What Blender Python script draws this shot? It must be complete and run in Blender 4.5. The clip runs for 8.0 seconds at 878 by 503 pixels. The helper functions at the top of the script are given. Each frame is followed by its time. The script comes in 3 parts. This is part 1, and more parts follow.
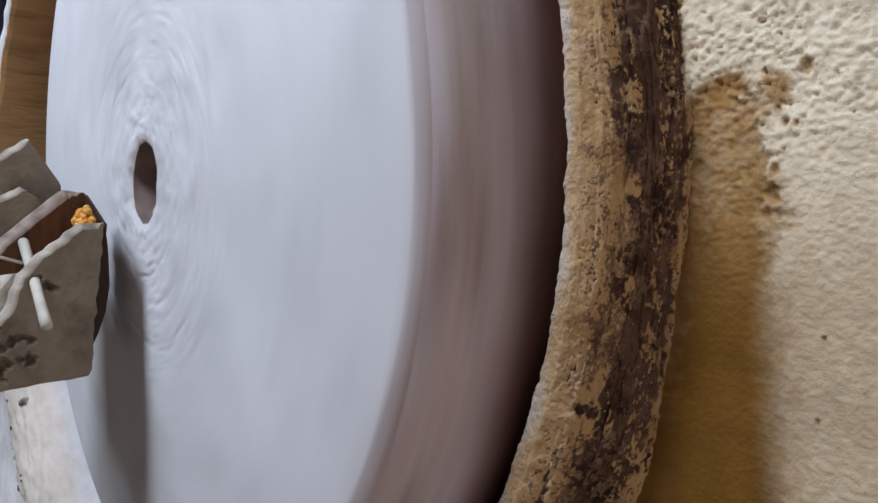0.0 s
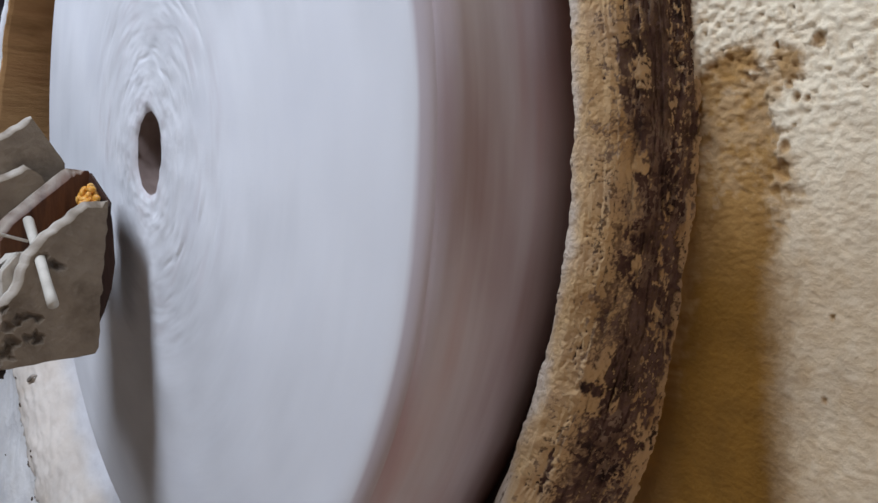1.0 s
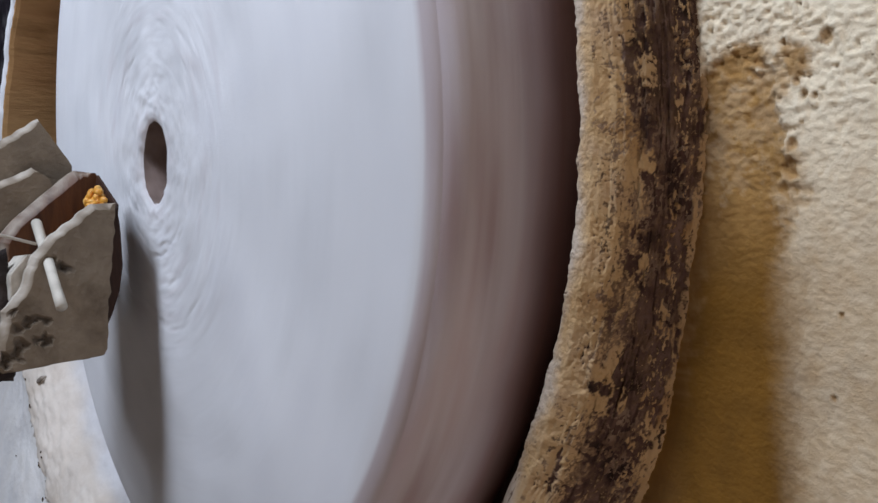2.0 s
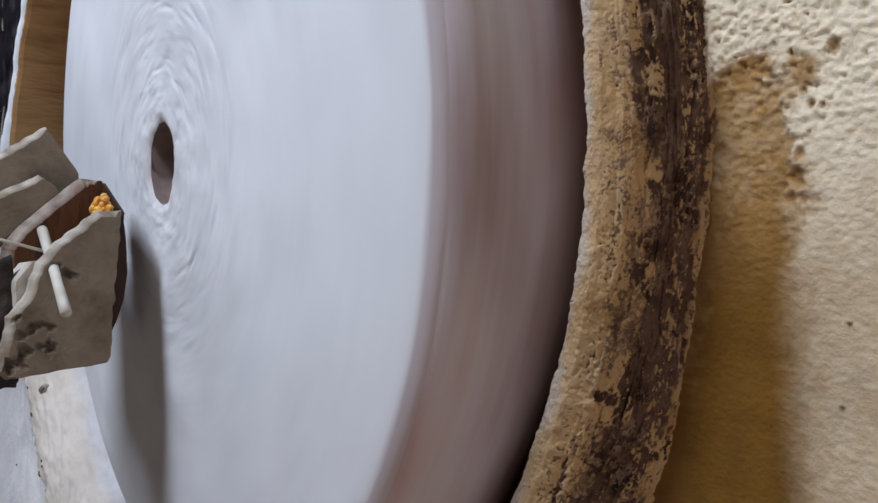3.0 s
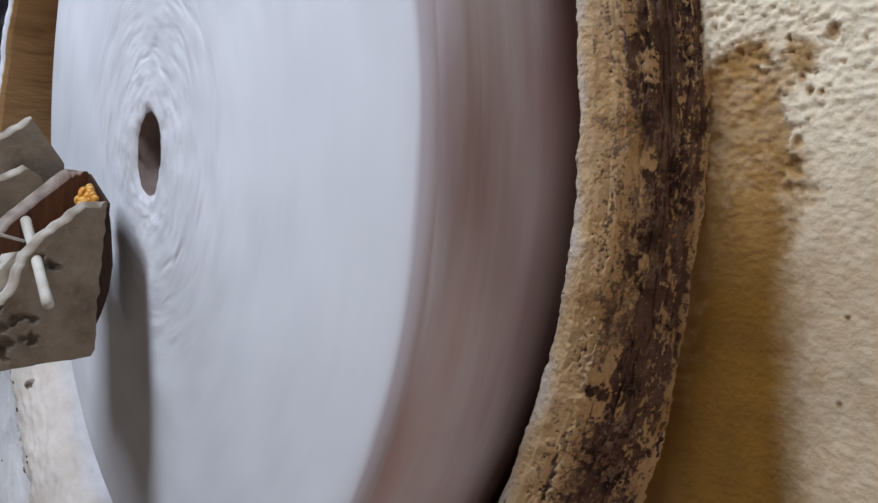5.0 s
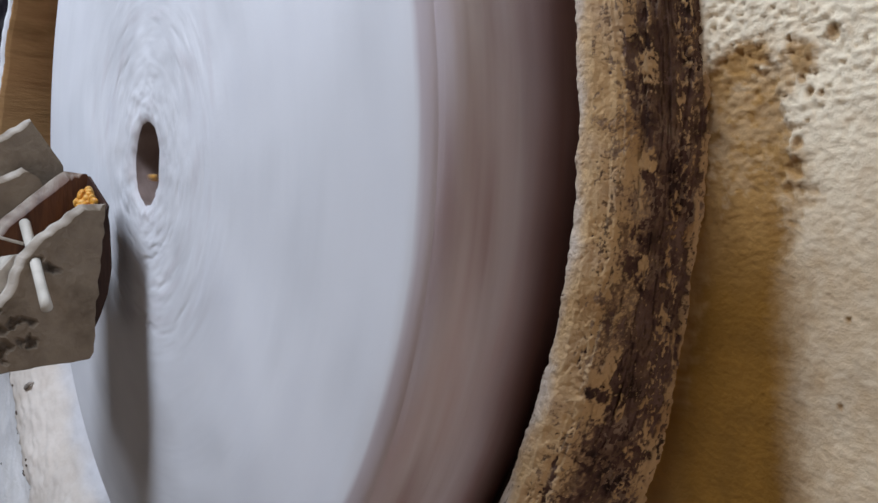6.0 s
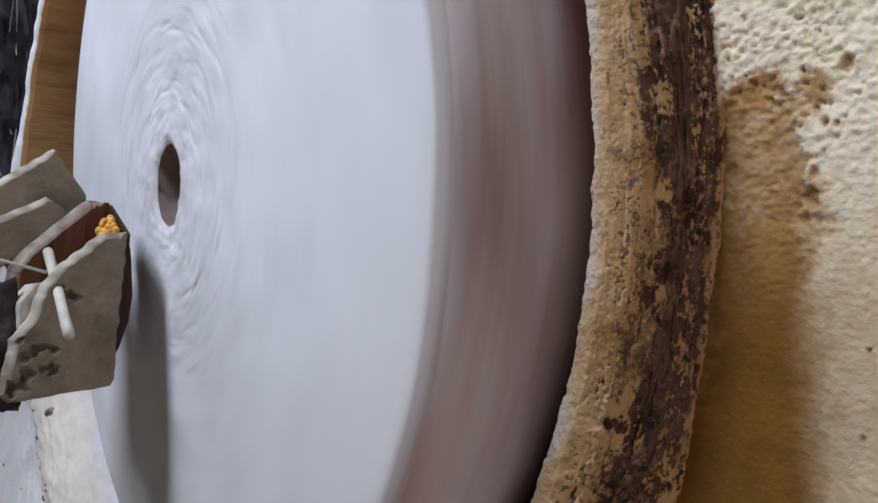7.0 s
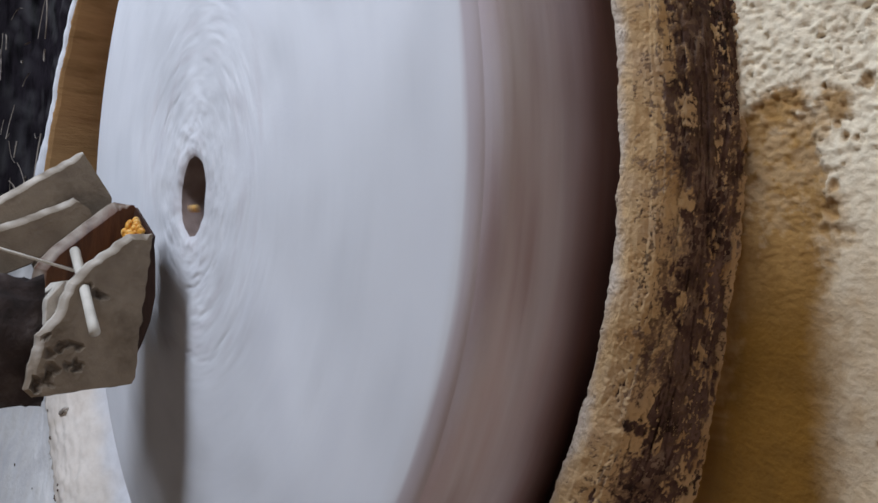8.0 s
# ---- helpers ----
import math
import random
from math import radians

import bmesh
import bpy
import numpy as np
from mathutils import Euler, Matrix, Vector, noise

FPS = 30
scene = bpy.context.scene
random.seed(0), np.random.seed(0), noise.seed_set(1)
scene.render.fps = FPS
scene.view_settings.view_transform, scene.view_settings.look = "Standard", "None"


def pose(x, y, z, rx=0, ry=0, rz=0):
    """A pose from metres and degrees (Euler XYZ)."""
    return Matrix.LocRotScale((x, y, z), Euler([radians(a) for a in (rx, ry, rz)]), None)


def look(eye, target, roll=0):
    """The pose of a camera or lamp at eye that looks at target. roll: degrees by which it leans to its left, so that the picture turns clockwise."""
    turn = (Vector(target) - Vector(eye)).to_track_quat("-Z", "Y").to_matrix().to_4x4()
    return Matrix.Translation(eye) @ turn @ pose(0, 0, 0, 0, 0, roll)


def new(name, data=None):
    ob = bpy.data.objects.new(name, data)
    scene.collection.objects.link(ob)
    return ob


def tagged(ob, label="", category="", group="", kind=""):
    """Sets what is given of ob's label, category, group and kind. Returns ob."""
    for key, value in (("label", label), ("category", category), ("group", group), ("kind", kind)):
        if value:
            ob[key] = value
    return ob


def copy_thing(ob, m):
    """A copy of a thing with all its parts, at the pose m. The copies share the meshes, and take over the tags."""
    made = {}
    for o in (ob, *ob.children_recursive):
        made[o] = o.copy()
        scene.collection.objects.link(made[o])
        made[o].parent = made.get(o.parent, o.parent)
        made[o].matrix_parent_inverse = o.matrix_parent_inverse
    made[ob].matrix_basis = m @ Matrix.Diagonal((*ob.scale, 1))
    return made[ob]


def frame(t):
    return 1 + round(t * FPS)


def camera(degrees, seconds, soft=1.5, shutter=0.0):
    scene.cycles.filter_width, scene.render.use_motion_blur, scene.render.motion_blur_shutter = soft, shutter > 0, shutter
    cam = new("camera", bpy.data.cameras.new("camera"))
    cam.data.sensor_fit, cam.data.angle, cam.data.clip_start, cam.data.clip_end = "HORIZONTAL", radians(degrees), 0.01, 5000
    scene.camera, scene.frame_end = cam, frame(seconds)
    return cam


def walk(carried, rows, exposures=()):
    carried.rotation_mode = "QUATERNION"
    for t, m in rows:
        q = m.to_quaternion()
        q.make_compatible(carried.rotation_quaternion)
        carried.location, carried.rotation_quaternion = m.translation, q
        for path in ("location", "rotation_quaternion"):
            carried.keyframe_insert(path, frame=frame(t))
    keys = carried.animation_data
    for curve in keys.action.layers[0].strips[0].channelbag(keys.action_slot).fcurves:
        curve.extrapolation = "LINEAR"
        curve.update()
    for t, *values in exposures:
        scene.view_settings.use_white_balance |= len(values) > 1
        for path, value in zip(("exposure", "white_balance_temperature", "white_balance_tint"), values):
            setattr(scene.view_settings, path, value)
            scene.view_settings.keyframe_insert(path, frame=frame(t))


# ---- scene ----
cam = camera(64.0, 8.0, soft=1.5, shutter=0.3)
PATH = [
    (0, (-0.0813, -0.5765, 0.2874), (-0.0474, 0.9333, -1.0237), -92.12),
    (0.5, (-0.0783, -0.5765, 0.2866), (-0.0817, 0.9359, -1.0222), -93.16),
    (1, (-0.0811, -0.5749, 0.2864), (-0.1096, 0.9460, -1.0121), -93.70),
    (1.5, (-0.0797, -0.5751, 0.2862), (-0.1205, 0.9577, -0.9979), -94.51),
    (3, (-0.0831, -0.5736, 0.2875), (-0.0753, 0.9626, -0.9931), -92.78),
    (3.5, (-0.0856, -0.5732, 0.2868), (-0.0571, 0.9706, -0.9844), -92.04),
    (4, (-0.0824, -0.5722, 0.2839), (-0.0891, 0.9633, -0.9976), -93.29),
    (4.5, (-0.0866, -0.5700, 0.2816), (-0.0871, 0.9587, -1.0079), -92.63),
    (6, (-0.0873, -0.5685, 0.2792), (-0.0765, 0.9586, -1.0123), -92.39),
    (6.5, (-0.0862, -0.5699, 0.2815), (-0.0651, 0.9738, -0.9900), -92.63),
    (7, (-0.0834, -0.5701, 0.2810), (-0.0101, 0.9825, -0.9777), -91.20),
    (7.5, (-0.0853, -0.5705, 0.2866), (0.0464, 0.9801, -0.9697), -89.78),
    (8, (-0.0902, -0.5712, 0.2943), (0.0336, 0.9894, -0.9503), -88.59),
]
walk(cam, [(t, look(eye, target, roll)) for t, eye, target, roll in PATH], exposures=[(0, 0.0, 6500, 18), (7, 0.0, 6500, 18), (8, -0.12, 6500, 18)])

# world, sun, the daylight of the one opening and an added warm fill
STONE = Vector((-0.003, -0.008, 0.0))      # foot of the millstone's axis
TOP, RADIUS = 0.10, 0.349                  # height of the flour on it, and its radius
world = bpy.data.worlds.new("world")
scene.world = world
world.use_nodes = True
sky = world.node_tree.nodes.new("ShaderNodeTexSky")
sky.sky_type, sky.sun_disc = "NISHITA", False
sky.sun_elevation, sky.sun_rotation = radians(50), radians(200)
world.node_tree.links.new(sky.outputs[0], world.node_tree.nodes["Background"].inputs[0])
world.node_tree.nodes["Background"].inputs[1].default_value = 0.12


def daylight(name, where, aim, wide, high, watts, colour):
    data = bpy.data.lights.new(name, "AREA")
    data.shape, data.size, data.size_y, data.energy, data.color = "RECTANGLE", wide, high, watts, colour
    ob = new(name, data)
    ob.matrix_world = look(where, aim)
    return ob


WINDOW_Y, WINDOW_Z = (-0.37, 0.13), (0.66, 1.16)
daylight("window_daylight", (1.12, -0.12, 0.91), (0.0, 0.0, 0.1), 0.46, 0.46, 26, (0.74, 0.87, 1.0))
# added fill lamp that warms the shaded sides; no source is seen there
daylight("warm_fill", (-0.75, -1.56, 1.0), (-0.5, 0.0, 0.6), 0.8, 1.7, 5.0, (1.0, 0.82, 0.60))


# materials
def material(name, colours, scale, rough=0.9, bump=0.3, fine=180.0, big=4.0, stretch=(1, 1, 1), metal=0.0, mask=None, under=None):
    """Noise between the colours, a broad second variation and a fine grain in relief. under, mask: (attribute, colours) laid over it."""
    m = bpy.data.materials.new(name)
    m.use_nodes = True
    nt = m.node_tree
    nodes, link = nt.nodes, nt.links.new
    bsdf = nodes["Principled BSDF"]
    bsdf.inputs["Roughness"].default_value, bsdf.inputs["Metallic"].default_value = rough, metal
    bsdf.inputs["Specular IOR Level"].default_value = 0.25
    where = nodes.new("ShaderNodeTexCoord")
    mapping = nodes.new("ShaderNodeMapping")
    mapping.inputs["Scale"].default_value = stretch
    link(where.outputs["Object"], mapping.inputs[0])

    def grain(s, detail=5.0, roughness=0.6):
        n = nodes.new("ShaderNodeTexNoise")
        n.inputs["Scale"].default_value, n.inputs["Detail"].default_value, n.inputs["Roughness"].default_value = s, detail, roughness
        link(mapping.outputs[0], n.inputs["Vector"])
        return n.outputs[0]

    def ramp(source, colours, low=0.3, high=0.7):
        r = nodes.new("ShaderNodeValToRGB")
        e = r.color_ramp.elements
        for n, c in enumerate(colours):
            k = e[n] if n < 2 else e.new(1.0)
            k.position, k.color = low + (high - low) * n / (len(colours) - 1), (*c, 1)
        link(source, r.inputs[0])
        return r.outputs[0]

    def mix(kind, factor, a, b):
        x = nodes.new("ShaderNodeMix")
        x.data_type, x.blend_type = "RGBA", kind
        if isinstance(factor, float):
            x.inputs[0].default_value = factor
        else:
            link(factor, x.inputs[0])
        for socket, value in ((x.inputs[6], a), (x.inputs[7], b)):
            link(value, socket)
        return x.outputs[2]

    colour = mix("MULTIPLY", 0.6, ramp(grain(scale), colours), ramp(grain(big, 2.0), [(0.72, 0.72, 0.72), (1.0, 1.0, 1.0)], 0.35, 0.65))
    for cover in (under, mask):
        if cover:
            attribute = nodes.new("ShaderNodeAttribute")
            attribute.attribute_name = cover[0]
            over = mix("MULTIPLY", 0.5, ramp(grain(scale * 1.7), cover[1]), ramp(grain(big * 2.1, 3.0), [(0.75, 0.72, 0.7), (1, 1, 1)], 0.35, 0.65))
            factor = attribute.outputs["Fac"]
            if len(cover) > 2:
                ragged = nodes.new("ShaderNodeMath")
                ragged.operation = "MULTIPLY_ADD"
                link(grain(cover[2], 4.0, 0.7), ragged.inputs[0])
                ragged.inputs[1].default_value = cover[3]
                link(factor, ragged.inputs[2])
                step = nodes.new("ShaderNodeMapRange")
                step.inputs[1].default_value, step.inputs[2].default_value = 0.26 + cover[3] / 2, 0.74 + cover[3] / 2
                link(ragged.outputs[0], step.inputs[0])
                factor = step.outputs[0]
            colour = mix("MIX", factor, colour, over)
    link(colour, bsdf.inputs["Base Color"])
    relief = nodes.new("ShaderNodeBump")
    relief.inputs["Strength"].default_value, relief.inputs["Distance"].default_value = bump, 0.002
    link(grain(fine, 6.0, 0.65), relief.inputs["Height"])
    link(relief.outputs[0], bsdf.inputs["Normal"])
    return m


FLOUR_WHITE = material("white_flour", [(0.64, 0.64, 0.65), (0.77, 0.77, 0.78), (0.71, 0.71, 0.73)], 14, 0.95, 0.3, 170, 5, mask=("bare", [(0.34, 0.26, 0.255), (0.53, 0.475, 0.49), (0.45, 0.335, 0.325)]))
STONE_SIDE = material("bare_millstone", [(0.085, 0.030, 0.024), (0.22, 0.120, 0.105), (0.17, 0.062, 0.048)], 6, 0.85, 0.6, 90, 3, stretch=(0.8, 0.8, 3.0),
                      mask=("dust_or_shade", [(0.30, 0.19, 0.18), (0.57, 0.525, 0.555), (0.46, 0.275, 0.25)]))
PASTE = [(0.345, 0.185, 0.071), (0.555, 0.36, 0.175), (0.48, 0.315, 0.175)]
HOOP = material("dark_bark_hoop", [(0.020, 0.009, 0.006), (0.092, 0.047, 0.034), (0.19, 0.115, 0.085)], 60, 0.85, 0.8, 260, 14)
CAKED = material("caked_flour_paste", PASTE, 34, 0.9, 0.65, 320, 10, under=("dust_or_shade", [(0.50, 0.40, 0.30), (0.66, 0.56, 0.455)]),
                 mask=("thin", [(0.034, 0.017, 0.010), (0.14, 0.080, 0.050), (0.26, 0.18, 0.125)], 420.0, 0.8))
CRUST = [(0.80, 0.65, 0.45), (0.93, 0.81, 0.60), (0.87, 0.73, 0.52)]
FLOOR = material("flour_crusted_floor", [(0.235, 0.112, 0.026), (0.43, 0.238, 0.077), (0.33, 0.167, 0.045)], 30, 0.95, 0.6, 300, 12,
                 under=("deep_brown", [(0.150, 0.066, 0.006), (0.225, 0.102, 0.011)]), mask=("crust", CRUST))
DRIFT = material("cream_flour", [(0.68, 0.59, 0.50), (0.80, 0.725, 0.64), (0.74, 0.65, 0.55)], 18, 0.95, 0.3, 160, 8, mask=("white", [(0.66, 0.66, 0.67), (0.75, 0.75, 0.76)]))
EYE = material("shade_dark_eye_wall", [(0.11, 0.074, 0.060), (0.23, 0.170, 0.150)], 40, 0.9, 0.4, 160, 12)
# the earth's near-black colour and missing gloss stand in for deep shade
BANK = material("trodden_flour_and_shaded_earth", [(0.0016, 0.0014, 0.0018), (0.022, 0.018, 0.022), (0.004, 0.003, 0.004)], 12, 0.95, 0.6, 120, 5,
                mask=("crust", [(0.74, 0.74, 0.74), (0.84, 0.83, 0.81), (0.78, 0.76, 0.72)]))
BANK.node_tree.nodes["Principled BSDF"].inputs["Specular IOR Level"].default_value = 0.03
CRUMB = material("dark_crumbs", [(0.05, 0.035, 0.025), (0.14, 0.10, 0.07)], 200, 0.9, 0.3, 400, 60)
BROWN_BOARD = material("brown_plank", [(0.24, 0.125, 0.045), (0.48, 0.27, 0.11), (0.36, 0.19, 0.075)], 14, 0.7, 0.5, 90, 6, stretch=(2.6, 2.6, 0.6))
GREY_WOOD = material("dusty_grey_wood", [(0.112, 0.082, 0.055), (0.235, 0.183, 0.130), (0.168, 0.128, 0.090)], 22, 0.9, 0.5, 160, 9, stretch=(1, 1, 1), under=("hollow_shade", [(0.060, 0.046, 0.034), (0.15, 0.12, 0.092)]),
                     mask=("dust", [(0.45, 0.405, 0.345), (0.63, 0.575, 0.495)]))
RED_WOOD = material("polished_red_brown_wood", [(0.034, 0.011, 0.005), (0.115, 0.042, 0.015), (0.065, 0.022, 0.009)], 25, 0.55, 0.3, 120, 8, stretch=(0.5, 1, 3),
                    mask=("dust", [(0.28, 0.23, 0.175), (0.42, 0.365, 0.30)]))
# the red-brown wood again, darkened in colour for shade in and under the chute
SHADE_WOOD = material("shade_darkened_wood", [(0.012, 0.005, 0.003), (0.052, 0.021, 0.011), (0.026, 0.010, 0.006)], 25, 0.6, 0.3, 120, 8, stretch=(0.5, 1, 3))
# wood of the chute's end block, the light falling on it painted in as cream
PALE_WOOD = material("light_paled_wood", [(0.36, 0.32, 0.265), (0.60, 0.55, 0.47), (0.48, 0.43, 0.36)], 30, 0.9, 0.4, 200, 10)
PEG_WOOD = material("peeled_stick", [(0.46, 0.42, 0.35), (0.64, 0.60, 0.52)], 40, 0.7, 0.2, 200, 20)
BARK = material("dark_bark", [(0.010, 0.007, 0.006), (0.045, 0.031, 0.027), (0.13, 0.105, 0.095)], 26, 0.9, 1.0, 120, 9)
MAIZE = material("maize_grain", [(0.58, 0.20, 0.02), (0.78, 0.38, 0.06), (0.86, 0.58, 0.22)], 120, 0.4, 0.1, 300, 60)
CORD = material("pale_cord", [(0.55, 0.50, 0.42), (0.70, 0.66, 0.58)], 300, 0.9, 0.4, 900, 50)
MUD_WALL = material("sooty_mud_plaster", [(0.10, 0.08, 0.065), (0.17, 0.14, 0.115), (0.13, 0.105, 0.09)], 6, 0.95, 0.8, 60, 2)
ROOF_WOOD = material("sooty_roof_boards", [(0.05, 0.04, 0.035), (0.10, 0.08, 0.065)], 8, 0.9, 0.5, 60, 3)
BED_STONE = material("grey_bedstone", [(0.13, 0.085, 0.075), (0.20, 0.14, 0.125)], 12, 0.9, 0.6, 90, 5)
STRAW = material("dry_straw", [(0.13, 0.105, 0.085), (0.40, 0.34, 0.28)], 90, 0.7, 0.2, 300, 30)


# mesh helpers
def finish(name, bm, mat, parent=None, label="", smooth=True):
    data = bpy.data.meshes.new(name)
    bm.normal_update()
    bm.to_mesh(data)
    bm.free()
    data.materials.append(mat)
    if smooth:
        data.shade_smooth()
    ob = new(name, data)
    ob.parent = parent
    if label:
        ob["label"] = label
    return ob


def part(name, bm, mat, parent, label="", smooth=False):
    return finish(name, bm, mat, parent, label, smooth)


def sheet(name, rows, mat, parent=None, label="", closed=False, values=None, attribute="", smooth=True):
    """A mesh from rows of points (lists of equal length); closed: each row is a ring. values: one number for each point."""
    n, k = len(rows), len(rows[0])
    points = [p for row in rows for p in row]
    faces = []
    for i in range(n - 1):
        for j in range(k if closed else k - 1):
            a, b = i * k + j, i * k + (j + 1) % k
            faces.append((a, b, b + k, a + k))
    data = bpy.data.meshes.new(name)
    data.from_pydata(points, [], faces)
    if values is not None:
        layer = data.attributes.new(attribute, "FLOAT", "POINT")
        layer.data.foreach_set("value", [v for row in values for v in row])
    data.materials.append(mat)
    if smooth:
        data.shade_smooth()
    ob = new(name, data)
    ob.parent = parent
    if label:
        ob["label"] = label
    return ob


def ease(a, b, x):
    x = min(1.0, max(0.0, (x - a) / (b - a)))
    return x * x * (3 - 2 * x)


def rough(x, y, z, octaves=3):
    return noise.fractal(Vector((x, y, z)), 0.8, 2.0, octaves)


def slab(name, outline, y0, y1, mat, parent, label="", ragged=0.0, dust=True, worn=0.0, chewed=(), bare=None):
    """A board cut to an outline in x and z, from y0 (its face to the front) to y1, with rounded edges; its upward edges are worn away
    at the front and hold dust, but not beyond x = bare. chewed: places (x, z, radius, depth) where the face is eaten away."""
    fine = []
    for n, (x, z) in enumerate(outline):
        x2, z2 = outline[(n + 1) % len(outline)]
        steps = max(1, int(math.hypot(x2 - x, z2 - z) / 0.003))
        for k in range(steps):
            f = k / steps
            px, pz = x + (x2 - x) * f, z + (z2 - z) * f
            w = ragged * noise.noise(Vector((px * 140, pz * 140, y0 * 50)))
            fine.append((px + w * 0.6, pz + w))
    k = len(fine)
    area = sum(fine[j][0] * fine[(j + 1) % k][1] - fine[(j + 1) % k][0] * fine[j][1] for j in range(k))
    inner = []
    for j in range(k):
        (ax, az), (bx, bz) = fine[j - 2], fine[(j + 2) % k]
        n = Vector((bz - az, ax - bx)).normalized() * (1 if area > 0 else -1)
        give = worn * ease(-0.15, 0.35, n.y + 0.25 * n.x) * (0.95 + 0.12 * noise.noise(Vector((fine[j][0] * 60, fine[j][1] * 60, 4)))) + 0.0009
        inner.append((fine[j][0] - n.x * give, fine[j][1] - n.y * give))
    bm = bmesh.new()
    layer, hollow_shade, rim = (bm.verts.layers.float.new(n) for n in ("dust", "hollow_shade", "rim"))
    mid = [((a + c) / 2 * 0.4 + a * 0.3 + c * 0.3, (b + d) / 2 * 0.4 + b * 0.3 + d * 0.3) for (a, b), (c, d) in zip(inner, fine)]
    ring = [[bm.verts.new((x, y, z)) for x, z in points]
            for points, y in ((inner, y0), (mid, y0 + 0.44 * max(worn, 0.0009)), (fine, y0 + 0.9 * max(worn, 0.0009)), (fine, y1 - 0.001), (inner, y1))]
    for v in ring[1] + ring[2] + ring[3]:
        v[rim] = 1.0
    for a, b in zip(ring, ring[1:]):
        for j in range(k):
            bm.faces.new((a[j], b[j], b[(j + 1) % k], a[(j + 1) % k]))
    faces = [bm.faces.new(ring[0]), bm.faces.new(ring[-1][::-1])]
    bmesh.ops.recalc_face_normals(bm, faces=bm.faces)
    bmesh.ops.triangulate(bm, faces=faces)
    if chewed:
        for _ in range(4):
            long = [e for e in bm.edges if e.calc_length() > 0.0045 and all(abs(v.co.y - y0) < 1e-5 for v in e.verts)]
            if long:
                bmesh.ops.subdivide_edges(bm, edges=long, cuts=1)
                bmesh.ops.triangulate(bm, faces=[f for f in bm.faces if len(f.verts) > 3 and all(abs(v.co.y - y0) < 1e-5 for v in f.verts)])
        for v in bm.verts:
            if abs(v.co.y - y0) < 1e-5:
                v.co.y += 0.0004 * rough(v.co.x * 60, 3, v.co.z * 160)
                for x, z, r, deep in chewed:
                    d = math.hypot(v.co.x - x, v.co.z - z) / r + 0.7 * noise.noise(Vector((v.co.x * 170, 1, v.co.z * 170)))
                    # shade of the eaten hollows, painted in as a darker colour
                    v[hollow_shade] = max(v[hollow_shade], ease(1.0, 0.6, d))
                    v.co.y += deep * ease(1.0, 0.45, d) * (0.7 + 0.6 * noise.noise(Vector((v.co.x * 320, 5, v.co.z * 320))))
    bm.normal_update()
    for v in bm.verts:
        if v[rim] > 0.99:
            up = max((f.normal.z for f in v.link_faces if abs(f.normal.y) < 0.95), default=-1)
            v[layer] = ease(0.05, 0.35, up) * dust * min(1.0, 0.62 + 0.9 * noise.noise(v.co * 110)) * (1.0 if bare is None else ease(bare - 0.012, bare + 0.012, v.co.x + 0.02 * noise.noise(v.co * 150)))
    return part(name, bm, mat, parent, label)


def rod(name, ends, radius, mat, parent=None, label="", sides=12, wobble=0.0, rings=10):
    """A round stick through points, with slightly uneven thickness and closed ends."""
    bm = bmesh.new()
    a, b = Vector(ends[0]), Vector(ends[1])
    turn = (b - a).to_track_quat("Z", "Y").to_matrix()
    loops = []
    for i in range(rings + 1):
        f = i / rings
        c = a.lerp(b, f)
        loop = []
        for j in range(sides):
            w = 2 * math.pi * j / sides
            p = Vector((math.cos(w), math.sin(w), 0))
            r = radius * (1 + wobble * rough(p.x * 2 + c.x * 30, p.y * 2 + c.y * 30, c.z * 30))
            loop.append(bm.verts.new(c + turn @ (p * r)))
        loops.append(loop)
    for i in range(rings):
        for j in range(sides):
            bm.faces.new((loops[i][j], loops[i][(j + 1) % sides], loops[i + 1][(j + 1) % sides], loops[i + 1][j]))
    bm.faces.new(loops[0][::-1])
    bm.faces.new(loops[-1])
    return part(name, bm, mat, parent, label, smooth=sides > 6)


def block(name, low, high, mat, parent=None, label=""):
    bm = bmesh.new()
    bmesh.ops.create_cube(bm, size=1)
    for v in bm.verts:
        v.co = [l + (h - l) * (c + 0.5) for l, h, c in zip(low, high, v.co)]
    bmesh.ops.bevel(bm, geom=bm.edges[:], offset=0.004, segments=1, affect="EDGES")
    return part(name, bm, mat, parent, label)


# the hut: floor, walls with thickness, opening and roof
X0, X1, Y0, Y1, HIGH = -1.4, 1.15, -1.6, 1.3, 2.1
DENTS = [(-0.012, -0.4675, 0.0030, 0.0022), (-0.0505, -0.4535, 0.0030, 0.0018), (-0.0600, -0.4515, 0.0046, 0.0022), (-0.0325, -0.4585, 0.0026, 0.002), (-0.0335, -0.4625, 0.0016, 0.0016),
         (-0.010, -0.4520, 0.0016, 0.0012), (-0.0265, -0.4560, 0.0020, 0.0012), (-0.043, -0.4575, 0.0015, 0.0010), (-0.118, -0.4680, 0.0012, 0.0010), (-0.150, -0.4640, 0.0014, 0.0010)]


LOBES = [(-0.0144, -0.4351, 0.0075, 0.85), (-0.0200, -0.4560, 0.0072, 0.9), (-0.0198, -0.4231, 0.0068, 0.75), (-0.0268, -0.4483, 0.0060, 0.6), (-0.060, -0.450, 0.0080, 0.5)]   # brown places along the patch's ragged end


